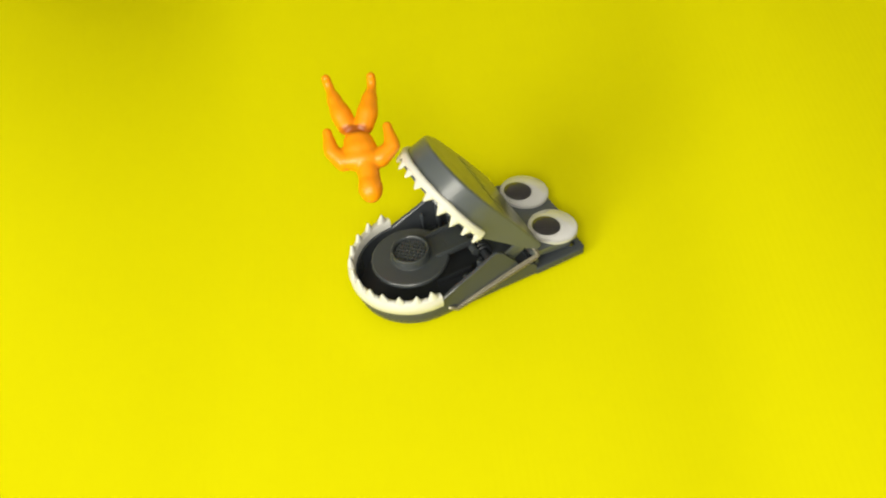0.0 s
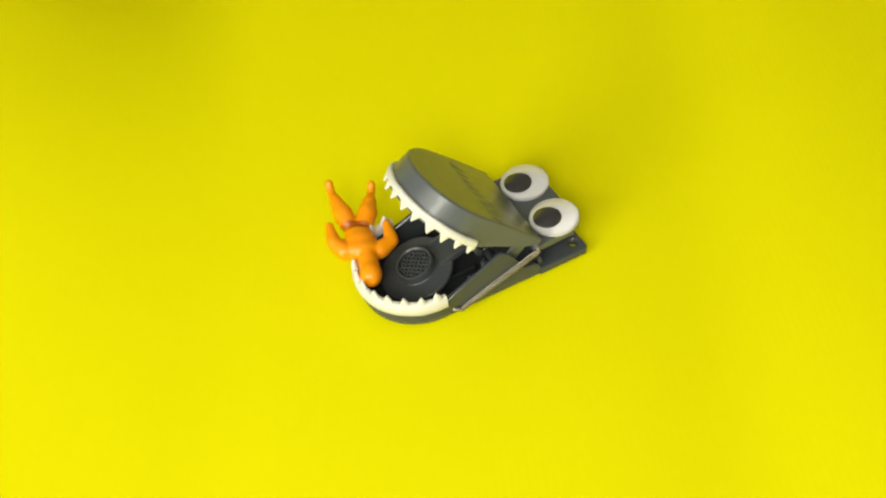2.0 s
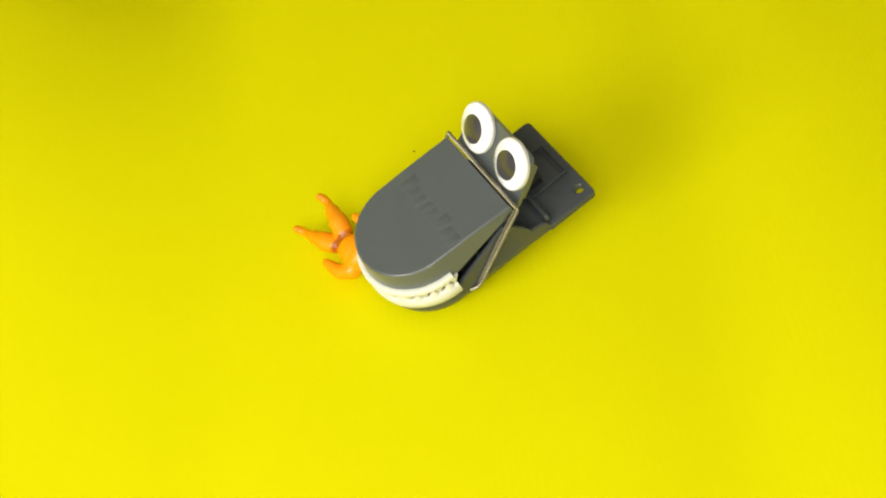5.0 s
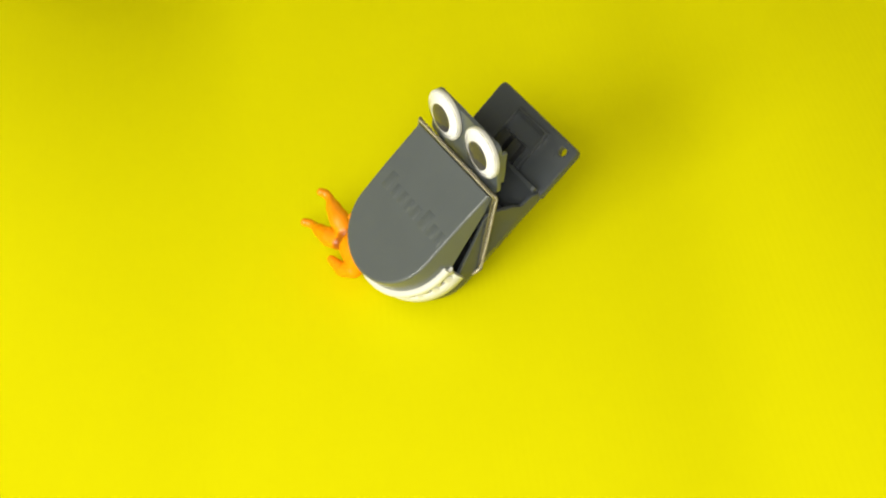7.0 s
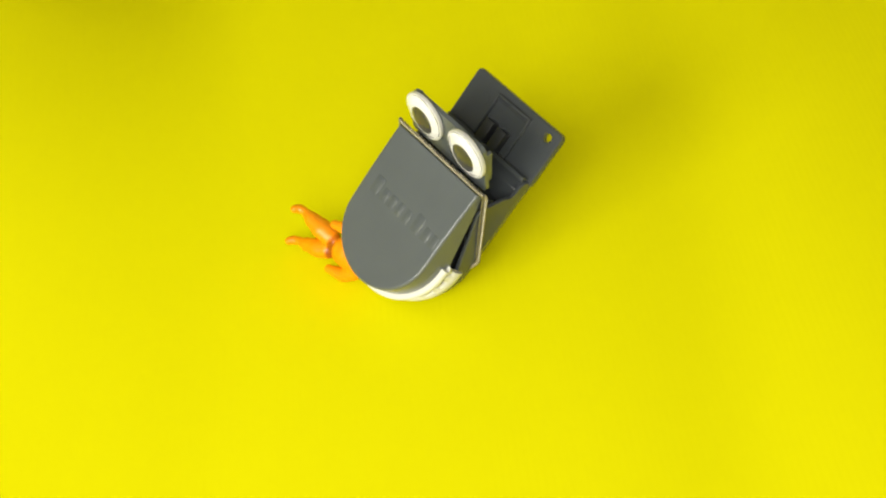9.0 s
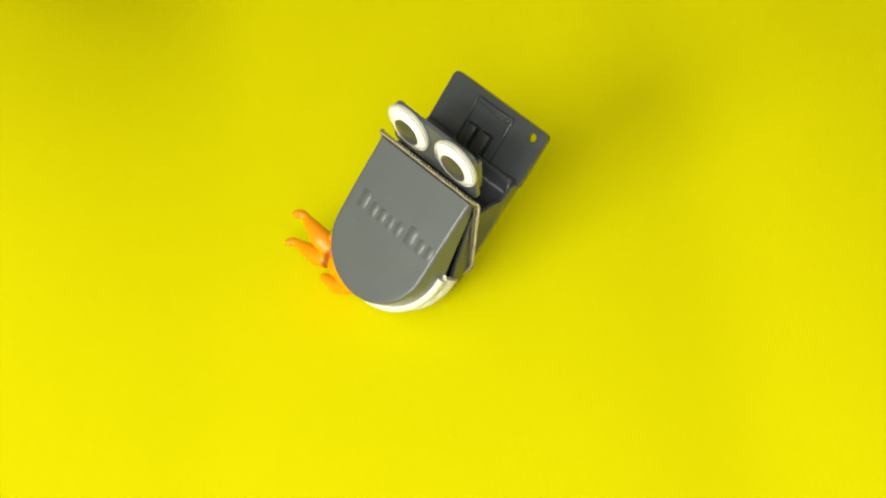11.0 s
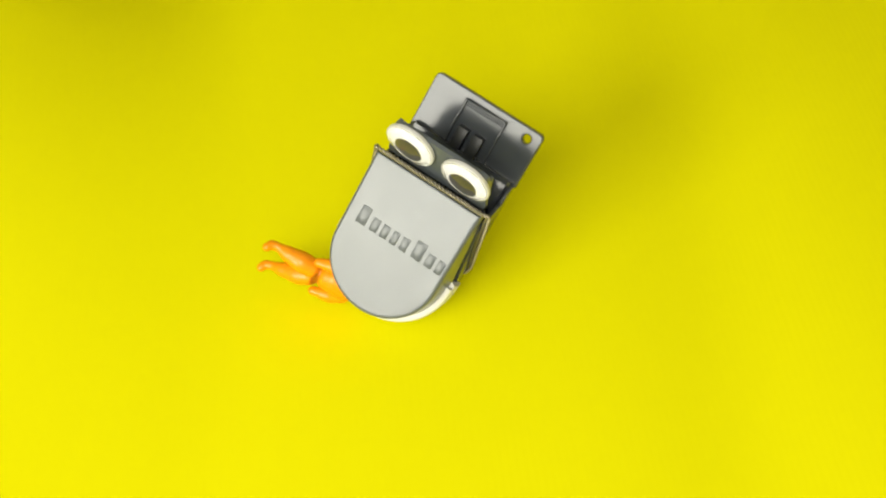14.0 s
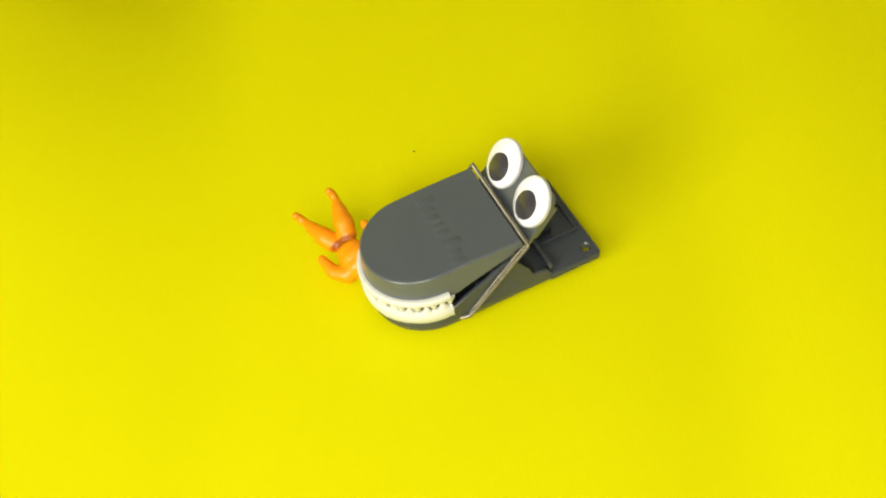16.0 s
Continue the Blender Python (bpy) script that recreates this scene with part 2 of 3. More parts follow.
def build_base(trap):
    bm = bmesh.new()
    # rear plate with its screw hole
    slab_into(bm, [rounded_rear(-0.4, 24.0, 2.2, 22.5), circle(3.9, 18.4, 1.75)], 0.0, 3.0, 0.5)
    # tub floor
    slab_into(bm, [[(22.0, -23.2)] + d_outline(24.0, 23.2, 23.2) + [(22.0, 23.2)]], 0.05, 0.7)
    # wall round the tub: outside, top edge, inside
    out = d_outline(21.5, 23.5, 24.0, side_steps=34)
    low = d_outline(21.5, 23.4, 22.6, side_steps=34)
    mid = d_outline(21.5, 23.4, 23.5, side_steps=34)
    inn = d_outline(21.5, 22.0, 22.0, side_steps=34)
    top = [lerp_table(WALL_TOP, x) for x, y in out]
    # the upper gusset stands back behind a ledge that runs from the wire's foot to the rear
    def ledge(x):
        return lerp_table([(21.5, 1.8), (22.4, 3.8), (24.5, 5.2), (61.0, 2.6), (95, 2.6)], x)

    def back(x):
        return lerp_table([(21.5, 0.0), (34.0, 0.0), (40.0, 0.25), (54.0, 0.25), (62.0, 0.0), (95, 0.0)], x)

    def shift(y, d):
        return y - d if y > 0 else y + d

    out2 = [(x, shift(y, back(x))) for x, y in out]
    rings = [[(x, y, 0.0) for x, y in low], [(x, y, 1.2) for x, y in mid], [(x, y, ledge(x)) for x, y in out], [(x, y, ledge(x) + 0.5) for x, y in out2],
             [(x, y, z - 0.4) for (x, y), z in zip(out2, top)], [(x * 0.8 + u * 0.2, y * 0.8 + v * 0.2, z) for (x, y), (u, v), z in zip(out2, inn, top)],
             [(x * 0.2 + u * 0.8, y * 0.2 + v * 0.8, z) for (x, y), (u, v), z in zip(out2, inn, top)], [(u, v, z - 0.4) for (u, v), z in zip(inn, top)],
             [(u, v, 0.6) for u, v in inn]]
    skin_rings(bm, rings, close=False)
    base = part("base", scaled(bm), SHELL, trap, "dark grey moulded plastic lower shell")
    # inner floor in a darker plastic that stands in for the mouth's shade
    bm = bmesh.new()
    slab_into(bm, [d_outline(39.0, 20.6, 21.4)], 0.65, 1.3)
    part("tub_floor", scaled(bm), DARK, base, "inner floor of the mouth, coloured dark for the shade there")
    bm = bmesh.new()
    box_into(bm, 22.4, 35.0, -20.6, 20.6, 0.65, 2.6, 0.4)
    part("rear_floor", scaled(bm), SHELL, base)
    # cross wall between the plate and the tub, with cut shoulders
    ring = [(2.0, -22.2), (2.0, 22.2), (6.4, 22.2), (7.2, 21.2), (7.2, -21.2), (6.4, -22.2)]
    bm = bmesh.new()
    slab_into(bm, [ring], -0.8, 0.8)
    bmesh.ops.transform(bm, matrix=Matrix.Translation((21.4, 0, 0)) @ Matrix(((0, 0, 1, 0), (0, 1, 0, 0), (1, 0, 0, 0), (0, 0, 0, 1))), verts=bm.verts[:])
    part("cross_wall", scaled(bm), SHELL, base, smooth=False)
    for s in (-1, 1):
        for name, x0, x1, y, w, top_z in (("hinge_lug", 35.5, 41.5, 18.4, 1.0, 12.8), ("rib", 44.0, 45.8, 19.4, 1.2, 16.5), ("rib", 51.0, 52.4, 20.0, 1.0, 12.8)):
            bm = bmesh.new()
            box_into(bm, x0, x1, s * y - w, s * y + w, 1.2, top_z, 0.4)
            part(name, scaled(bm), SHELL, base)
        bm = bmesh.new()
        box_into(bm, 44.0, 60.0, s * 9.0 - 0.6, s * 9.0 + 0.6, 1.2, 4.6, 0.2)
        part("floor_rib", scaled(bm), DARK, base)

    bm = bmesh.new()
    # raised frame on the plate and its ridged grip
    box_into(bm, 2.8, 20.8, -9.2, -8.2, 2.9, 5.0, 0.3)
    box_into(bm, 2.8, 20.8, 8.2, 9.2, 2.9, 5.0, 0.3)
    box_into(bm, 2.4, 3.3, -9.0, 9.0, 2.9, 5.0, 0.3)
    for k in range(15):
        box_into(bm, 3.4, 5.2, -7.7 + k * 1.1 - 0.3, -7.7 + k * 1.1 + 0.3, 2.9, 3.9, 0.12)
    part("catch_frame", scaled(bm), SHELL, base, "raised frame with a ridged grip")
    for s in (-1, 1):
        bm = bmesh.new()
        lathe_into(bm, [(2.8, 2.9), (2.8, 3.12), (0.0, 3.12)], (8.3, s * 14.4, 0), 28)
        part("round_boss", scaled(bm), SHELL, base, smooth=False)
        bm = bmesh.new()
        box_into(bm, 12.3, 21.5, s * 3.4 - 0.4 - 2.2, s * 3.4 - 0.4 + 2.2, 2.9, 7.2, 0.3)
        part("catch_block", scaled(bm), DARK, base, "dark raised catch block")
    bm = bmesh.new()
    tube_into(bm, [(HINGE[0], -20.4, HINGE[1]), (HINGE[0], 20.4, HINGE[1])], 1.6, 14)
    part("hinge_pin", scaled(bm), DARK, base)
    # coiled spring on the hinge pin
    bm = bmesh.new()
    coil = [(HINGE[0] + 2.9 * math.cos(a), -11.0 + 22.0 * a / (2 * math.pi * 12), HINGE[1] + 2.9 * math.sin(a)) for a in [2 * math.pi * k / 14 for k in range(14 * 12)]]
    tube_into(bm, coil, 0.55, 6)
    part("spring", scaled(bm), DARK, base, "dark coiled spring")
    return base


def band_outline(r):
    return [(x, y) for x, y in d_outline(64.6, r, r, steps=60, side_steps=2)]


def build_teeth(name, parent, z_edge, z_tip_side, radius, count, shift, label):
    """A clay band round the nose with a row of pointed teeth. z_edge: the band's far edge; z_tip_side: the edge that carries the teeth."""
    rnd = random.Random(count * 7 + int(shift * 10))
    bm = bmesh.new()
    out, inn = band_outline(radius), band_outline(radius - 2.6)
    way = 1 if z_tip_side > z_edge else -1
    n = len(out)

    def wob(k):
        return 0.28 * noise.noise(Vector((k * 0.33, shift * 3.1, 0.7)))

    e = 0.5 * way
    rings = [[(x * .75 + u * .25, y * .75 + v * .25, z_edge + wob(k)) for k, ((x, y), (u, v)) in enumerate(zip(out, inn))],
             [(x, y, z_edge + e + wob(k)) for k, (x, y) in enumerate(out)],
             [(x + 0.012 * (x - CX), y * 1.012, (z_edge + z_tip_side) / 2 + wob(k + 40)) for k, (x, y) in enumerate(out)],
             [(x, y, z_tip_side - e + wob(k + 90)) for k, (x, y) in enumerate(out)],
             [(x * .7 + u * .3, y * .7 + v * .3, z_tip_side + wob(k + 90)) for k, ((x, y), (u, v)) in enumerate(zip(out, inn))],
             [(x * .2 + u * .8, y * .2 + v * .8, z_tip_side + wob(k + 120)) for k, ((x, y), (u, v)) in enumerate(zip(out, inn))],
             [(u, v, z_tip_side - e) for u, v in inn], [(u, v, z_edge + e) for u, v in inn]]
    rows = skin_rings(bm, rings, close=False)
    for a, b in zip(rows, rows[1:] + rows[:1]):
        if a is rows[-1]:
            for i in range(n - 1):
                bm.faces.new((a[i], a[i + 1], b[i + 1], b[i]))
    bm.faces.new([r[0] for r in rows])
    bm.faces.new([r[-1] for r in rows])
    band = part(name, scaled(bm), CLAY, parent, label, angle=60)
    # teeth
    length = math.pi * (radius - 1.2) + 2 * 1.4
    for i in range(count):
        s = (i + 0.5 + shift) / count * length - length / 2
        arc = math.pi / 2 * (radius - 1.2)
        if abs(s) < arc:
            a = s / (radius - 1.2)
            p, tang = Vector((CX + (radius - 1.2) * math.cos(a), (radius - 1.2) * math.sin(a), 0)), Vector((-math.sin(a), math.cos(a), 0))
        else:
            sg = 1 if s > 0 else -1
            p, tang = Vector((CX - (abs(s) - arc), sg * (radius - 1.2), 0)), Vector((-sg, 0, 0))
        nrm = Vector((tang.y, -tang.x, 0))
        w, hgt, lean = 1.95 + rnd.uniform(-0.25, 0.2), 3.2 + rnd.uniform(-0.4, 0.4), rnd.uniform(-0.5, 0.5)
        bm = bmesh.new()
        tooth = []
        for f, g in ((1.25, -0.15), (1.0, 0.12), (0.72, 0.4), (0.42, 0.72), (0.18, 0.95), (0.07, 1.0)):
            tooth.append([p + tang * (w * f * math.cos(b) + lean * max(0, g)) + nrm * (1.15 * (0.35 + 0.65 * f) * math.sin(b)) + Vector((0, 0, z_tip_side + way * hgt * g)) for b in [2 * math.pi * k / 10 for k in range(10)]])
        skin_rings(bm, tooth, True, (True, True))
        part("tooth", scaled(bm), CLAY, band, angle=70)
    return band


JAW_LOW = [(31.8, 25.4), (34.5, 25.0), (37.3, 23.4), (52.0, 19.8), (64.7, 16.4), (95, 16.0)]
JAW_TOP = [(31.8, 28.3), (42.0, 28.7), (53.0, 29.0), (70.0, 28.9), (90.0, 28.5)]


def build_jaw(trap):
    bm = bmesh.new()
    low = d_outline(31.7, 23.2, 24.3, side_steps=20)
    inn_low = d_outline(33.0, 21.4, 22.2, side_steps=20)
    inn_up = d_outline(33.4, 21.0, 21.2, side_steps=20)

    def top(x):
        return lerp_table(JAW_TOP, x)

    rings = [[(x, y, top(x) - 2.6) for x, y in inn_up], [(x, y, lerp_table(JAW_LOW, x)) for x, y in inn_low], [(x, y, lerp_table(JAW_LOW, x)) for x, y in low],
             ]
    for k in range(7):
        a, r = k / 6 * math.pi / 2, 1.15
        cut = r * (1 - math.cos(a))
        rings.append([(x, y, top(x) - r + r * math.sin(a)) for x, y in d_outline(31.7 + cut * 0.4, 23.1 - cut, 22.6 - cut, side_steps=20)])
    rings.append([(x, y, top(x)) for x, y in d_outline(32.6, 21.4, 20.9, side_steps=20)])
    rows = skin_rings(bm, rings, close=True)

    def cap(row):
        # cross strips between the two sides keep the lid's slope
        n = len(row)
        for i in range(n // 2 - 1):
            a, b, c, d = row[i], row[i + 1], row[n - 2 - i], row[n - 1 - i]
            if b is c:
                bm.faces.new((a, b, d))
            else:
                bm.faces.new((a, b, c, d))
        if n % 2:
            k = n // 2
            bm.faces.new((row[k - 1], row[k], row[k + 1]))

    cap(rows[-1])
    cap(rows[0])
    # side arms down to the hinge
    for s in (-1, 1):
        box_into(bm, 34.2, 40.2, s * 19.9 - 0.6, s * 19.9 + 0.6, 9.0, 26.0, 0.3)
    bmesh.ops.translate(bm, vec=(0, -0.5, 0), verts=bm.verts[:])
    jaw = part("upper_jaw", scaled(bm), GREY, trap, "dark grey moulded plastic upper jaw", angle=24)
    return jaw


def build_lettering(jaw):
    """A raised maker's mark across the lid as plain blocks."""
    sizes = [(-15.8, 5.4, 7.4), (-10.3, 4.2, 5.4), (-5.8, 4.0, 5.4), (-1.4, 3.6, 5.4), (3.0, 4.0, 5.4), (9.0, 5.6, 7.4), (14.4, 4.4, 5.4), (18.9, 4.0, 5.4)]
    for y, w, hgt in sizes:
        # one low block with worn round edges
        bm = bmesh.new()
        x0 = 59.0 - hgt
        z = lerp_table(JAW_TOP, x0 + hgt / 2)
        box_into(bm, x0, x0 + hgt, y - w * 0.38, y + w * 0.38, z - 0.3, z + 0.12, 0.1)
        part("raised_bar", scaled(bm), LETTER, jaw, "low raised block of the maker's mark")


EYE_TILT = 42.0
EYE_AT = (21.8, 11.9, 35.0)
EYE_R = 10.1


def eye_frame(s):
    """The pose of one eye in the jaw: z looks out of it, x runs up the tab, millimetres."""
    a = radians(EYE_TILT)
    out = Vector((math.cos(a), 0, math.sin(a)))
    up = Vector((-math.sin(a), 0, math.cos(a)))
    side = out.cross(up)      # along the trap's right
    m = Matrix((up, side, out)).transposed().to_4x4()
    return Matrix.Translation(Vector((EYE_AT[0], s * EYE_AT[1], EYE_AT[2])) - out * 0.5) @ m


def build_eyes(jaw):
    # tab that carries the eyes
    bm = bmesh.new()
    ring = []
    for cx, cy, a0 in ((5.0, 17.0, 0), (5.0, -17.0, 270), (-12.5, -19.0, 180), (-12.5, 19.0, 90)):
        for k in range(6):
            a = radians(a0 + 90 - k * 18)
            r = 3.0 if cx > 0 else 2.4
            ring.append((cx + r * math.cos(a), cy + r * math.sin(a)))
    slab_into(bm, [ring], -3.0, -1.3)
    for y in (-19.4, 19.4):
        box_into(bm, -11.0, 4.0, y - 0.8, y + 0.8, -5.5, -2.8, 0.3)
    base = eye_frame(0)
    bmesh.ops.transform(bm, matrix=base, verts=bm.verts[:])
    part("lever", scaled(bm), GREY, jaw, "dark grey press lever behind the eyes")
    pupils = []
    for s in (-1, 1):
        m = eye_frame(s)
        bm = bmesh.new()
        lathe_into(bm, [(0.0, -1.3), (EYE_R - 0.5, -1.3), (EYE_R, -0.9), (EYE_R + 0.05, 0.2), (EYE_R - 0.15, 0.42), (EYE_R - 0.5, 0.5), (0.0, 0.5)], sides=56)
        bmesh.ops.transform(bm, matrix=m, verts=bm.verts[:])
        part("eye_white", scaled(bm), EYEWHITE, jaw, "white googly eye disc", angle=40)
        bm = bmesh.new()
        # a thin pressed cap with a shallow round face
        rim, high = EYE_R - 0.6, 3.0
        outer = [(rim * f, 0.54 + high * (1 - f * f)) for f in (1.0, 0.96, 0.91, 0.85, 0.78, 0.7, 0.61, 0.51, 0.4, 0.28, 0.14, 0.0)]
        inner = [(max(0.0, r - 0.1), max(0.53, hh - 0.12)) for r, hh in outer]
        lathe_into(bm, inner[::-1] + outer, sides=64)
        bmesh.ops.transform(bm, matrix=m, verts=bm.verts[:])
        ob = part("eye_lens", scaled(bm), CLEAR, jaw, "clear domed plastic lens", angle=60)
        ob.visible_shadow = False
        bm = bmesh.new()
        lathe_into(bm, [(0.0, 0.0), (5.7, 0.0), (5.8, 0.05), (5.8, 0.14), (5.7, 0.19), (0.0, 0.2)], sides=40)
        bmesh.ops.scale(bm, vec=(MM, MM, MM), verts=bm.verts[:])
        pupils.append((part("pupil", bm, BLACK, jaw, "loose black pupil disc"), s))
    return pupils


def build_bail(trap):
    """Twisted wire from the feet at the sides over the jaw's rear edge; built about its pivot, jaw shut."""
    path, px, pz = [], 59.2, 2.4
    a, b = Vector((58.6, -24.8, 2.2)), Vector((30.7, -24.9, 26.9))
    for k in range(33):
        path.append(a.lerp(b, k / 32))
    for k in range(1, 8):
        t = k / 8 * math.pi / 2
        path.append(Vector((30.6 - 0.3 * math.sin(t), -24.9 + 2.0 * (1 - math.cos(t)), 26.9 + 1.6 * math.sin(t))))
    c, d = Vector((30.4, -22.9, 28.5)), Vector((30.4, 22.9, 28.5))
    for k in range(41):
        path.append(c.lerp(d, k / 40))
    half = path[:40]
    path += [Vector((p.x, -p.y, p.z)) for p in reversed(half)]
    # resample evenly and twist two strands round it
    lens = [0.0]
    for p, q in zip(path, path[1:]):
        lens.append(lens[-1] + (q - p).length)
    total, n, j = lens[-1], 620, 0
    line = []
    for i in range(n + 1):
        s = total * i / n
        while j < len(lens) - 2 and lens[j + 1] < s:
            j += 1
        line.append(path[j].lerp(path[j + 1], (s - lens[j]) / max(1e-9, lens[j + 1] - lens[j])))
    bm = bmesh.new()
    for strand in (0.0, math.pi):
        pts, side = [], Vector((0, 0, 1))
        for i, p in enumerate(line):
            dvec = (line[min(i + 1, n)] - line[max(i - 1, 0)]).normalized()
            side = (side - dvec * side.dot(dvec)).normalized()
            ang = strand + 2 * math.pi * (total * i / n) / 3.3
            pts.append(p + 0.5 * (math.cos(ang) * side + math.sin(ang) * dvec.cross(side)))
        tube_into(bm, pts, 0.43, 6)
    # a plain inner leg beside each twisted side
    for s in (-1, 1):
        tube_into(bm, [(58.4, s * 23.9, 2.6), (45.6, s * 23.75, 14.2), (34.0, s * 23.8, 24.6), (31.4, s * 24.2, 27.2)], 0.34, 6)
    # bent feet that enter the shell
    for s in (-1, 1):
        tube_into(bm, [(58.6, s * 25.0, 2.4), (60.0, s * 24.7, 2.3), (61.8, s * 24.0, 2.2), (62.4, s * 22.8, 2.2)], 0.8, 8)
    bmesh.ops.translate(bm, vec=(-px, 0, -pz), verts=bm.verts[:])
    bmesh.ops.scale(bm, vec=(MM, MM, MM), verts=bm.verts[:])
    bail = part("wire_bail", bm, WIRE, trap, "twisted steel wire bail with worn brassy sheen", angle=70)
    bail.location = ((px - NOSE) * MM, 0, pz * MM)
    return bail


PEDAL_PIVOT = (42.0, 11.5)


def build_pedal(trap):
    bm = bmesh.new()
    px, pz = PEDAL_PIVOT
    lathe_into(bm, [(0.0, 12.1), (15.1, 12.1), (15.6, 12.5), (15.6, 13.6), (15.1, 14.1), (9.6, 14.3), (7.0, 14.3), (0.0, 14.3)], (66.3, 0, 0), 56)
    box_into(bm, 42.0, 60.0, -6.5, 6.5, 12.2, 14.0, 0.5)
    for y in (-6.0, 6.0):
        box_into(bm, 40.5, 57.5, y - 0.7, y + 0.7, 12.5, 15.5, 0.3)
    tube_into(bm, [(px, -10.0, pz), (px, 10.0, pz)], 1.6, 12)
    bmesh.ops.translate(bm, vec=(-px, 0, -pz), verts=bm.verts[:])
    bmesh.ops.scale(bm, vec=(MM, MM, MM), verts=bm.verts[:])
    pedal = part("bait_pedal", bm, PEDAL, trap, "round grey trip pedal")
    pedal.location = ((px - NOSE) * MM, 0, pz * MM)
    bm = bmesh.new()
    lathe_into(bm, [(8.6, 14.2), (8.0, 14.6), (7.8, 17.7), (7.5, 18.1), (7.0, 18.1), (6.6, 17.7), (6.45, 14.3)], (65.8, 0, 0), 44)
    bmesh.ops.translate(bm, vec=(-px, 0, -pz), verts=bm.verts[:])
    bmesh.ops.scale(bm, vec=(MM, MM, MM), verts=bm.verts[:])
    cup = part("bait_cup", bm, PEDAL, pedal, "bait cup with a gridded floor")
    bm = bmesh.new()
    lathe_into(bm, [(0.0, 13.6), (6.5, 13.6), (6.5, 14.45), (0.0, 14.45)], (65.8 - px, 0, -pz), 32)
    bmesh.ops.scale(bm, vec=(MM, MM, MM), verts=bm.verts[:])
    part("cup_floor", bm, BLACK, pedal, "dark floor under the bait grid")
    for k in range(-3, 4):
        for turn in (45, -45):
            half = math.sqrt(max(0.1, 6.1 ** 2 - (k * 1.75) ** 2))
            bm = bmesh.new()
            box_into(bm, -half, half, k * 1.75 - 0.3, k * 1.75 + 0.3, 15.9, 17.0, 0.1)
            bmesh.ops.transform(bm, matrix=Matrix.Translation((65.8 - px, 0, -pz)) @ Matrix.Rotation(radians(turn), 4, "Z"), verts=bm.verts[:])
            bmesh.ops.scale(bm, vec=(MM, MM, MM), verts=bm.verts[:])
            part("grid_bar", bm, PEDAL, pedal)
    return pedal


trap = tagged(new("mouse_trap"), "dark grey plastic mouse trap with clay teeth and googly eyes", "toy trap")
base = build_base(trap)
build_teeth("lower_teeth", base, 7.3, 13.7, 25.4, 12, 0.0, "cream clay band of lower teeth")
jaw = build_jaw(trap)
build_lettering(jaw)
build_teeth("upper_teeth", jaw, 20.3, 17.0, 25.4, 12, 0.45, "cream clay band of upper teeth")
pupils = build_eyes(jaw)
bail = build_bail(trap)
pedal = build_pedal(trap)


# ---- the doll: one plain mesh, hips apart, arms raised ----
def build_doll():
    bm = bmesh.new()
    S = 0.24

    def p(u, v, d=0.0):
        return Vector(((u - 640) * S, (330 - v) * S, d))

    def limb(points, radii):
        # a chain of swelling capsules
        pts, rad = [], []
        for i in range(len(points) - 1):
            for k in range(8):
                f = k / 8
                pts.append(points[i].lerp(points[i + 1], f))
                g = f * f * (3 - 2 * f)
                rad.append(radii[i] * (1 - g) + radii[i + 1] * g)
        pts.append(points[-1])
        rad.append(radii[-1])
        tube_into(bm, pts, rad, 16)
        for q, r in ((points[0], radii[0]), (points[-1], radii[-1])):
            bmesh.ops.create_icosphere(bm, subdivisions=3, radius=r, matrix=Matrix.Translation(q))

    def ball(q, rx, ry, rz, turn=0.0):
        bmesh.ops.create_icosphere(bm, subdivisions=4, radius=1.0, matrix=Matrix.Translation(q) @ Matrix.Rotation(radians(turn), 4, "Z") @ Matrix.Diagonal((rx, ry, rz, 1)))

    # legs, swelling at thigh and calf, with small bent feet
    limb([p(616, 286), p(607, 268, 0.4), p(595, 242, 0.3), p(586, 219, -0.2)], [4.0, 4.3, 3.2, 1.9])
    limb([p(586, 219, -0.2), p(581, 207, 0.3), p(580, 203, 2.2)], [1.9, 2.0, 1.9])
    limb([p(645, 286), p(650, 266, 0.4), p(653, 242, 0.3), p(656, 219, -0.2)], [4.0, 4.4, 3.4, 1.9])
    limb([p(656, 219, -0.2), p(656, 207, 0.3), p(656, 203, 2.2)], [1.9, 2.0, 1.9])
    # recessed hip joint between legs and body
    ball(p(631, 298), 5.0, 3.0, 2.6)
    # body, shoulders, arms, neck and head
    ball(p(636, 316), 6.2, 4.3, 4.6)
    ball(p(638, 330), 7.0, 6.3, 5.2)
    ball(p(642, 347), 8.6, 5.0, 5.0)
    limb([p(612, 350), p(592, 333, 0.8), p(584, 300, 1.6)], [3.9, 3.2, 2.0])
    limb([p(672, 346), p(693, 327, 0.8), p(684, 293, 1.6)], [3.9, 3.2, 2.0])
    limb([p(650, 358), p(655, 382)], [4.4, 4.4])
    ball(p(657, 398, 0.3), 4.8, 6.0, 4.9, 8.0)
    bmesh.ops.scale(bm, vec=(MM * 0.965, MM * 0.965, MM), verts=bm.verts[:])
    ob = part("doll", bm, ORANGE)
    mod = ob.modifiers.new("fuse", "REMESH")
    mod.mode, mod.voxel_size, mod.use_smooth_shade = "VOXEL", 0.00042, True
    sm = ob.modifiers.new("soften", "SMOOTH")
    sm.factor, sm.iterations = 0.5, 26
    return tagged(ob, "small orange soft plastic doll with raised arms", "doll")


doll = build_doll()


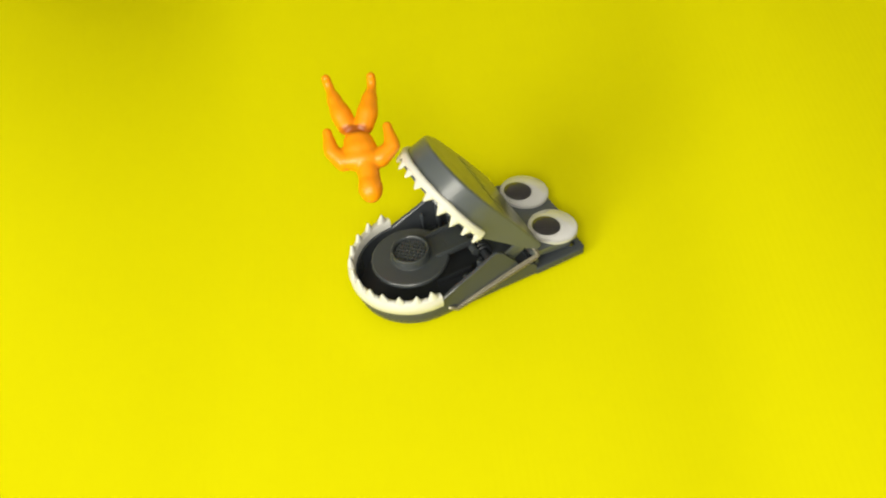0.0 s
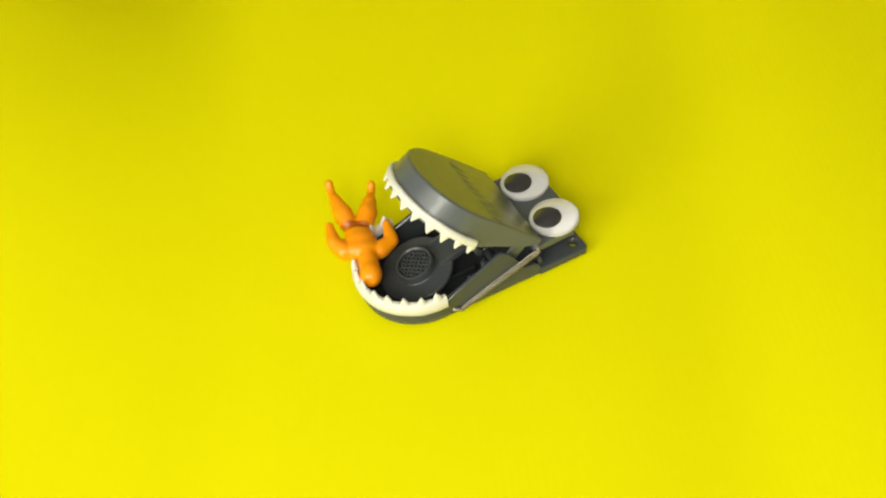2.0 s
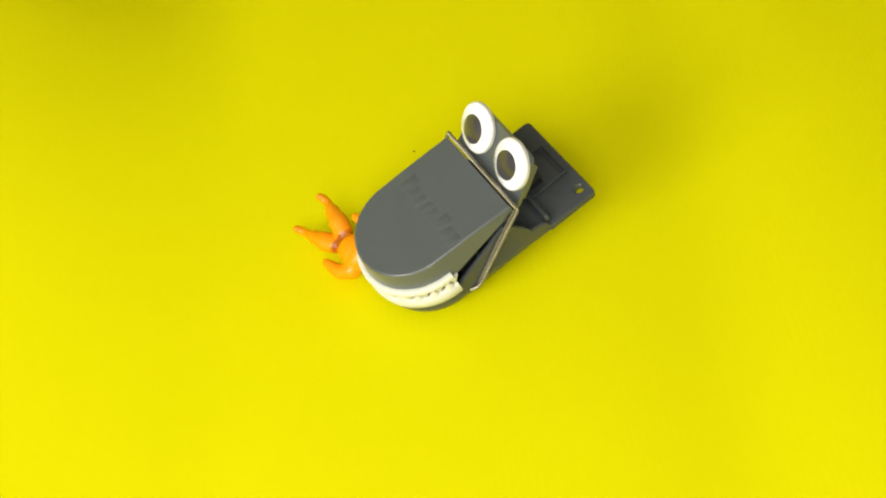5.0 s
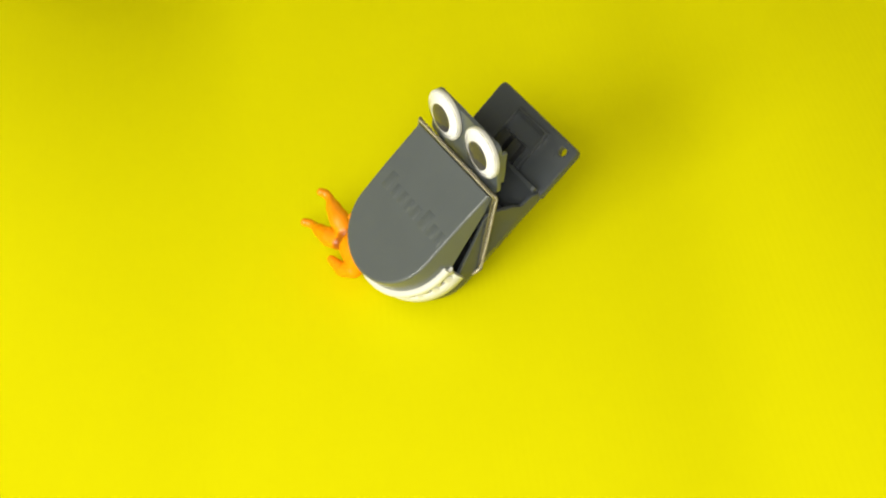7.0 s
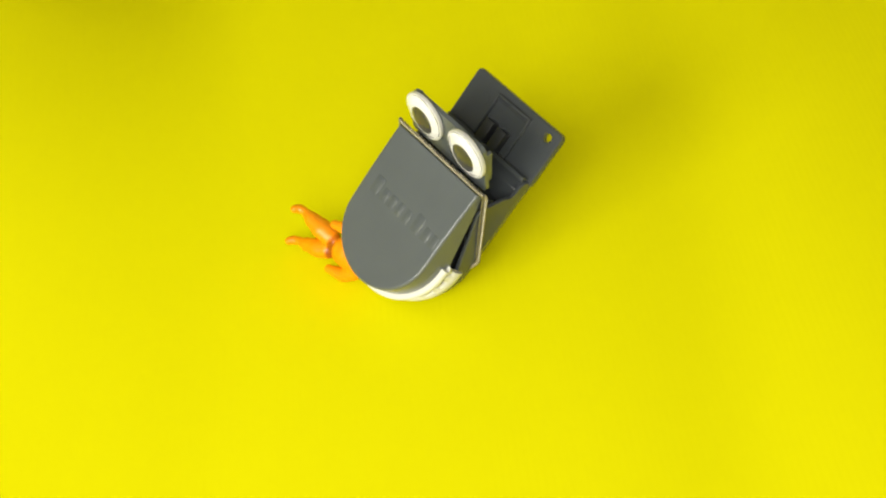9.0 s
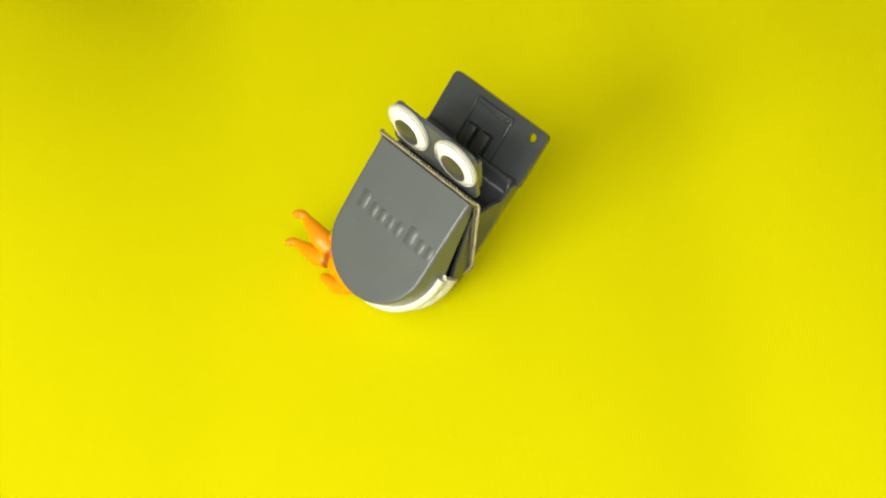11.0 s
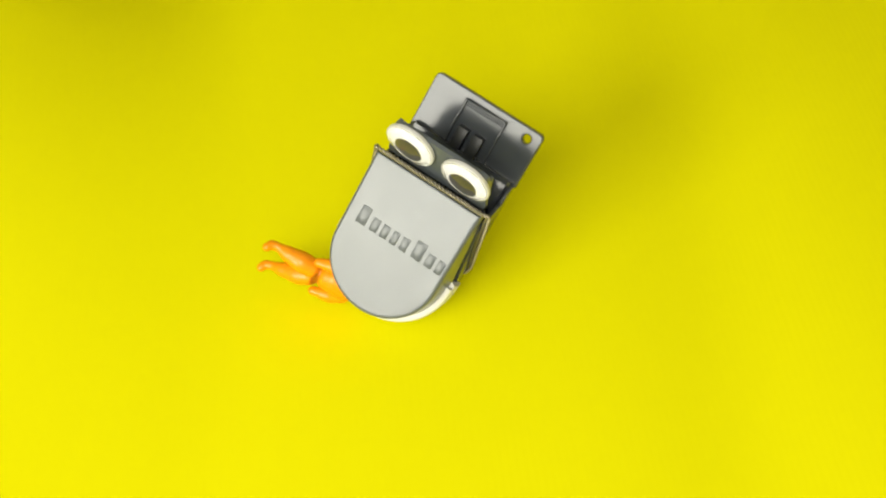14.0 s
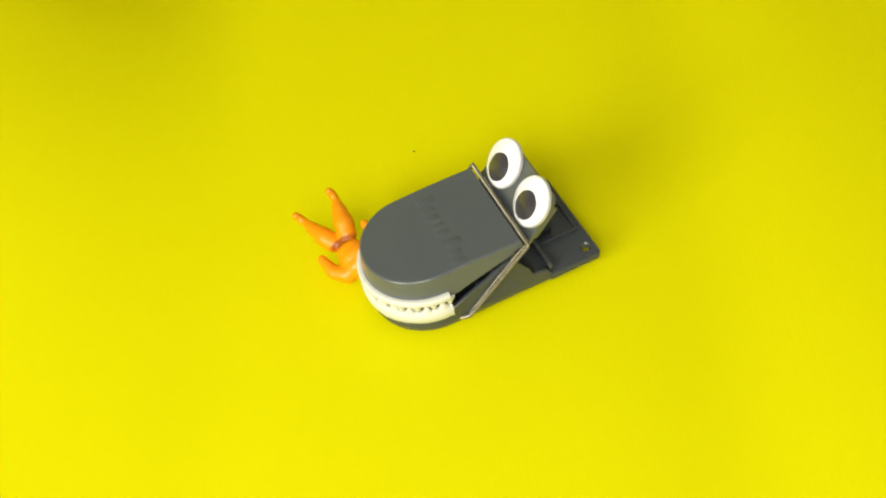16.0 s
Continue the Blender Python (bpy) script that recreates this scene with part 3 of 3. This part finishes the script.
def build_crumb():
    bm = bmesh.new()
    bmesh.ops.create_icosphere(bm, subdivisions=2, radius=0.0004, matrix=Matrix.Diagonal((1.2, 0.8, 0.5, 1)))
    for v in bm.verts:
        v.co *= 1.0 + 0.25 * noise.noise(v.co * 4000)
    ob = part("crumb", bm, DARK)
    ob.location = (-0.0075, 0.0602, 0.0002)
    return tagged(ob, "tiny dark crumb lying on the yellow paper", "crumb")


build_crumb()

# ---- movement ----
# seconds, heading, nose-down pitch, roll, place of the nose's centre in millimetres
TRAP_ROWS = [
    (0.0, 201.6, 0.6, 1.8, -14.7, -16.1, 1.0),
    (1.4, 201.6, 0.6, 1.8, -14.7, -16.1, 1.0),
    (2.0, 202.4, 0.3, 1.4, -13.4, -16.8, 0.9),
    (2.5, 204.2, -2.5, 4.2, -11.6, -20.3, 4.5),
    (3.0, 203.6, -1.1, 4.5, -8.6, -16.3, 3.2),
    (3.2, 203.7, 2.5, 3.5, -8.0, -15.9, 2.0),
    (3.5, 203.9, 7.4, 2.0, -7.0, -15.3, 3.4),
    (4.0, 203.3, 14.2, -2.3, -6.3, -14.1, 6.3),
    (4.2, 204.6, 14.2, -1.1, -6.5, -14.4, 6.4),
    (6.5, 205.1, 34.0, -4.9, -4.4, -11.8, 14.0),
    (7.0, 205.5, 36.4, -5.7, -4.4, -11.4, 14.9),
    (7.5, 205.9, 38.6, -6.1, -4.3, -10.9, 15.8),
    (8.0, 206.5, 40.8, -6.9, -4.5, -10.8, 16.6),
    (8.5, 206.6, 43.0, -8.6, -4.8, -10.3, 17.2),
    (9.0, 207.2, 43.7, -9.8, -5.9, -10.6, 17.6),
    (11.5, 211.6, 47.1, -15.0, -10.8, -15.2, 18.8),
    (12.0, 212.1, 47.8, -17.3, -11.1, -15.2, 18.7),
    (12.5, 212.6, 47.1, -17.6, -12.1, -15.9, 18.9),
    (13.0, 212.4, 47.4, -18.7, -12.3, -15.9, 19.1),
    (13.5, 212.6, 47.6, -22.6, -13.4, -16.2, 19.4),
    (14.0, 211.2, 48.0, -27.4, -13.5, -16.7, 19.9),
    (14.1, 211.1, 47.8, -29.8, -13.9, -17.3, 19.8),
    (14.5, 207.7, 45.4, -26.3, -12.1, -17.2, 19.2),
    (15.0, 204.9, 37.9, -22.5, -10.5, -17.4, 16.9),
    (15.5, 202.9, 25.2, -13.4, -9.1, -18.6, 11.8),
    (16.0, 199.0, 4.4, 0.2, -9.4, -20.7, 2.3),
]
# seconds and the angle by which the jaw stands open
JAW_ROWS = [(0.0, 57.0), (1.1, 57.0), (1.5, 54.3), (2.0, 45.8), (2.3, 35.5), (2.5, 27.4), (2.7, 15.5), (2.8, 9.0), (2.9, 1.5), (3.0, 0.0), (3.2, 2.5), (3.4, 0.0), (9.0, 0.0), (16.0, 0.0)]
PEDAL_ROWS = [(0.0, 0.0), (1.0, 0.0), (1.3, 6.0), (1.5, 13.0), (2.0, 16.0), (2.5, 16.0), (16.0, 16.0)]
# seconds, the pupils' shift up and across each eye in millimetres
PUPIL_ROWS = [(0.0, -2.7, -0.8), (2.0, -2.7, -0.8), (3.0, -1.8, -2.0), (4.2, -1.7, -1.9), (7.0, -2.4, -1.4), (8.5, -2.6, -1.1), (12.0, -2.8, -0.5), (14.1, -2.8, -0.4), (16.0, -2.6, -0.9)]
# seconds, place in millimetres, turn in degrees
DOLL_ROWS = [
    (0.0, -26.3, 1.4, 60.4, 24.3, -0.8, -7.4),
    (0.5, -28.3, 1.0, 42.1, 26.3, 2.8, -6.7),
    (1.0, -31.1, 0.9, 26.7, 21.8, 0.6, -9.4),
    (1.5, -32.1, -2.7, 16.9, 17.1, 6.4, -6.4),
    (2.0, -32.5, -4.8, 15.2, 3.9, 7.8, -3.5),
    (2.5, -34.3, -2.7, 19.4, -9.8, 27.6, 0.1),
    (3.0, -33.6, -2.0, 17.7, 10.5, -4.6, 10.8),
    (3.5, -35.0, -4.4, 14.8, -1.4, -56.1, 23.5),
    (4.0, -35.6, -7.0, 15.2, 7.2, -80.3, 26.1),
    (4.2, -35.7, -8.3, 14.7, 4.0, -70.1, 32.6),
    (6.3, -33.7, -8.2, 16.6, 1.9, -34.8, 12.7),
    (6.5, -33.8, -8.5, 16.9, 7.7, -46.6, 9.7),
    (7.0, -34.9, -9.5, 16.8, 18.0, -57.9, 9.4),
    (7.5, -35.6, -9.7, 16.5, 33.1, -65.8, 11.0),
    (8.0, -36.0, -10.5, 15.9, 51.4, -74.2, 0.6),
    (8.5, -36.6, -10.2, 16.1, 79.8, -78.0, -30.8),
    (9.0, -37.7, -10.9, 16.6, 27.3, -72.0, 16.5),
    (11.3, -40.0, -19.3, 17.3, 42.9, -70.3, -6.2),
    (11.5, -40.3, -19.8, 17.5, 52.3, -73.6, -14.7),
    (12.0, -41.5, -20.8, 17.7, 121.4, -76.4, -80.9),
    (12.5, -42.7, -22.2, 18.1, 148.0, -70.2, -102.6),
    (13.0, -42.6, -23.3, 18.1, 142.4, -59.8, -91.0),
    (13.3, -42.8, -24.8, 18.0, 133.5, -59.4, -77.4),
    (13.5, -43.5, -25.1, 17.6, 25.8, -61.3, 37.8),
    (14.0, -43.2, -26.4, 18.7, 102.7, -66.5, -39.3),
    (14.5, -42.9, -24.3, 19.0, 34.4, -56.6, 20.5),
    (14.8, -42.5, -22.4, 19.9, 56.8, -64.8, -2.4),
    (15.0, -41.6, -20.8, 20.3, 43.7, -60.0, 2.4),
    (15.5, -39.0, -16.7, 20.3, 30.9, -51.6, 8.3),
    (16.0, -34.9, -11.9, 15.5, 20.3, -29.0, 12.1),
]


def trap_pose(row):
    t, yaw, pitch, roll, x, y, z = row
    return pose(x * MM, y * MM, z * MM, roll, pitch, yaw)


def jaw_pose(open_angle):
    hinge = Matrix.Translation(((HINGE[0] - NOSE) * MM, 0, HINGE[1] * MM))
    return hinge @ Matrix.Rotation(radians(-open_angle), 4, "Y") @ hinge.inverted()


def bail_turn(open_angle):
    """The bail follows the jaw's rear edge about its own feet."""
    a = radians(open_angle)
    dx, dz = 31.0 - HINGE[0], 28.3 - HINGE[1]
    x, z = HINGE[0] + dx * math.cos(a) - dz * math.sin(a), HINGE[1] + dx * math.sin(a) + dz * math.cos(a)
    shut = math.atan2(28.3 - 2.4, 31.0 - 59.2)
    return math.degrees(math.atan2(z - 2.4, x - 59.2) - shut)


def motions():
    walk(trap, [(r[0], trap_pose(r)) for r in TRAP_ROWS])
    walk(jaw, [(t, jaw_pose(a)) for t, a in JAW_ROWS])
    walk(bail, [(t, pose((59.2 - NOSE) * MM, 0, 2.4 * MM, 0, -bail_turn(a), 0)) for t, a in JAW_ROWS])
    walk(pedal, [(t, pose((PEDAL_PIVOT[0] - NOSE) * MM, 0, PEDAL_PIVOT[1] * MM, 0, a, 0)) for t, a in PEDAL_ROWS])
    # loose pupils shift a little in their eyes
    for ob, s in pupils:
        rows = []
        for t, up, side in PUPIL_ROWS:
            local = eye_frame(s) @ Matrix.Translation((up, -side, 0.53))
            local.translation = (local.translation - Vector((NOSE, 0, 0))) * MM
            rows.append((t, local))
        walk(ob, rows)
    walk(doll, [(t, pose(x * MM, y * MM, z * MM, rx, ry, rz)) for t, x, y, z, rx, ry, rz in DOLL_ROWS])


motions()
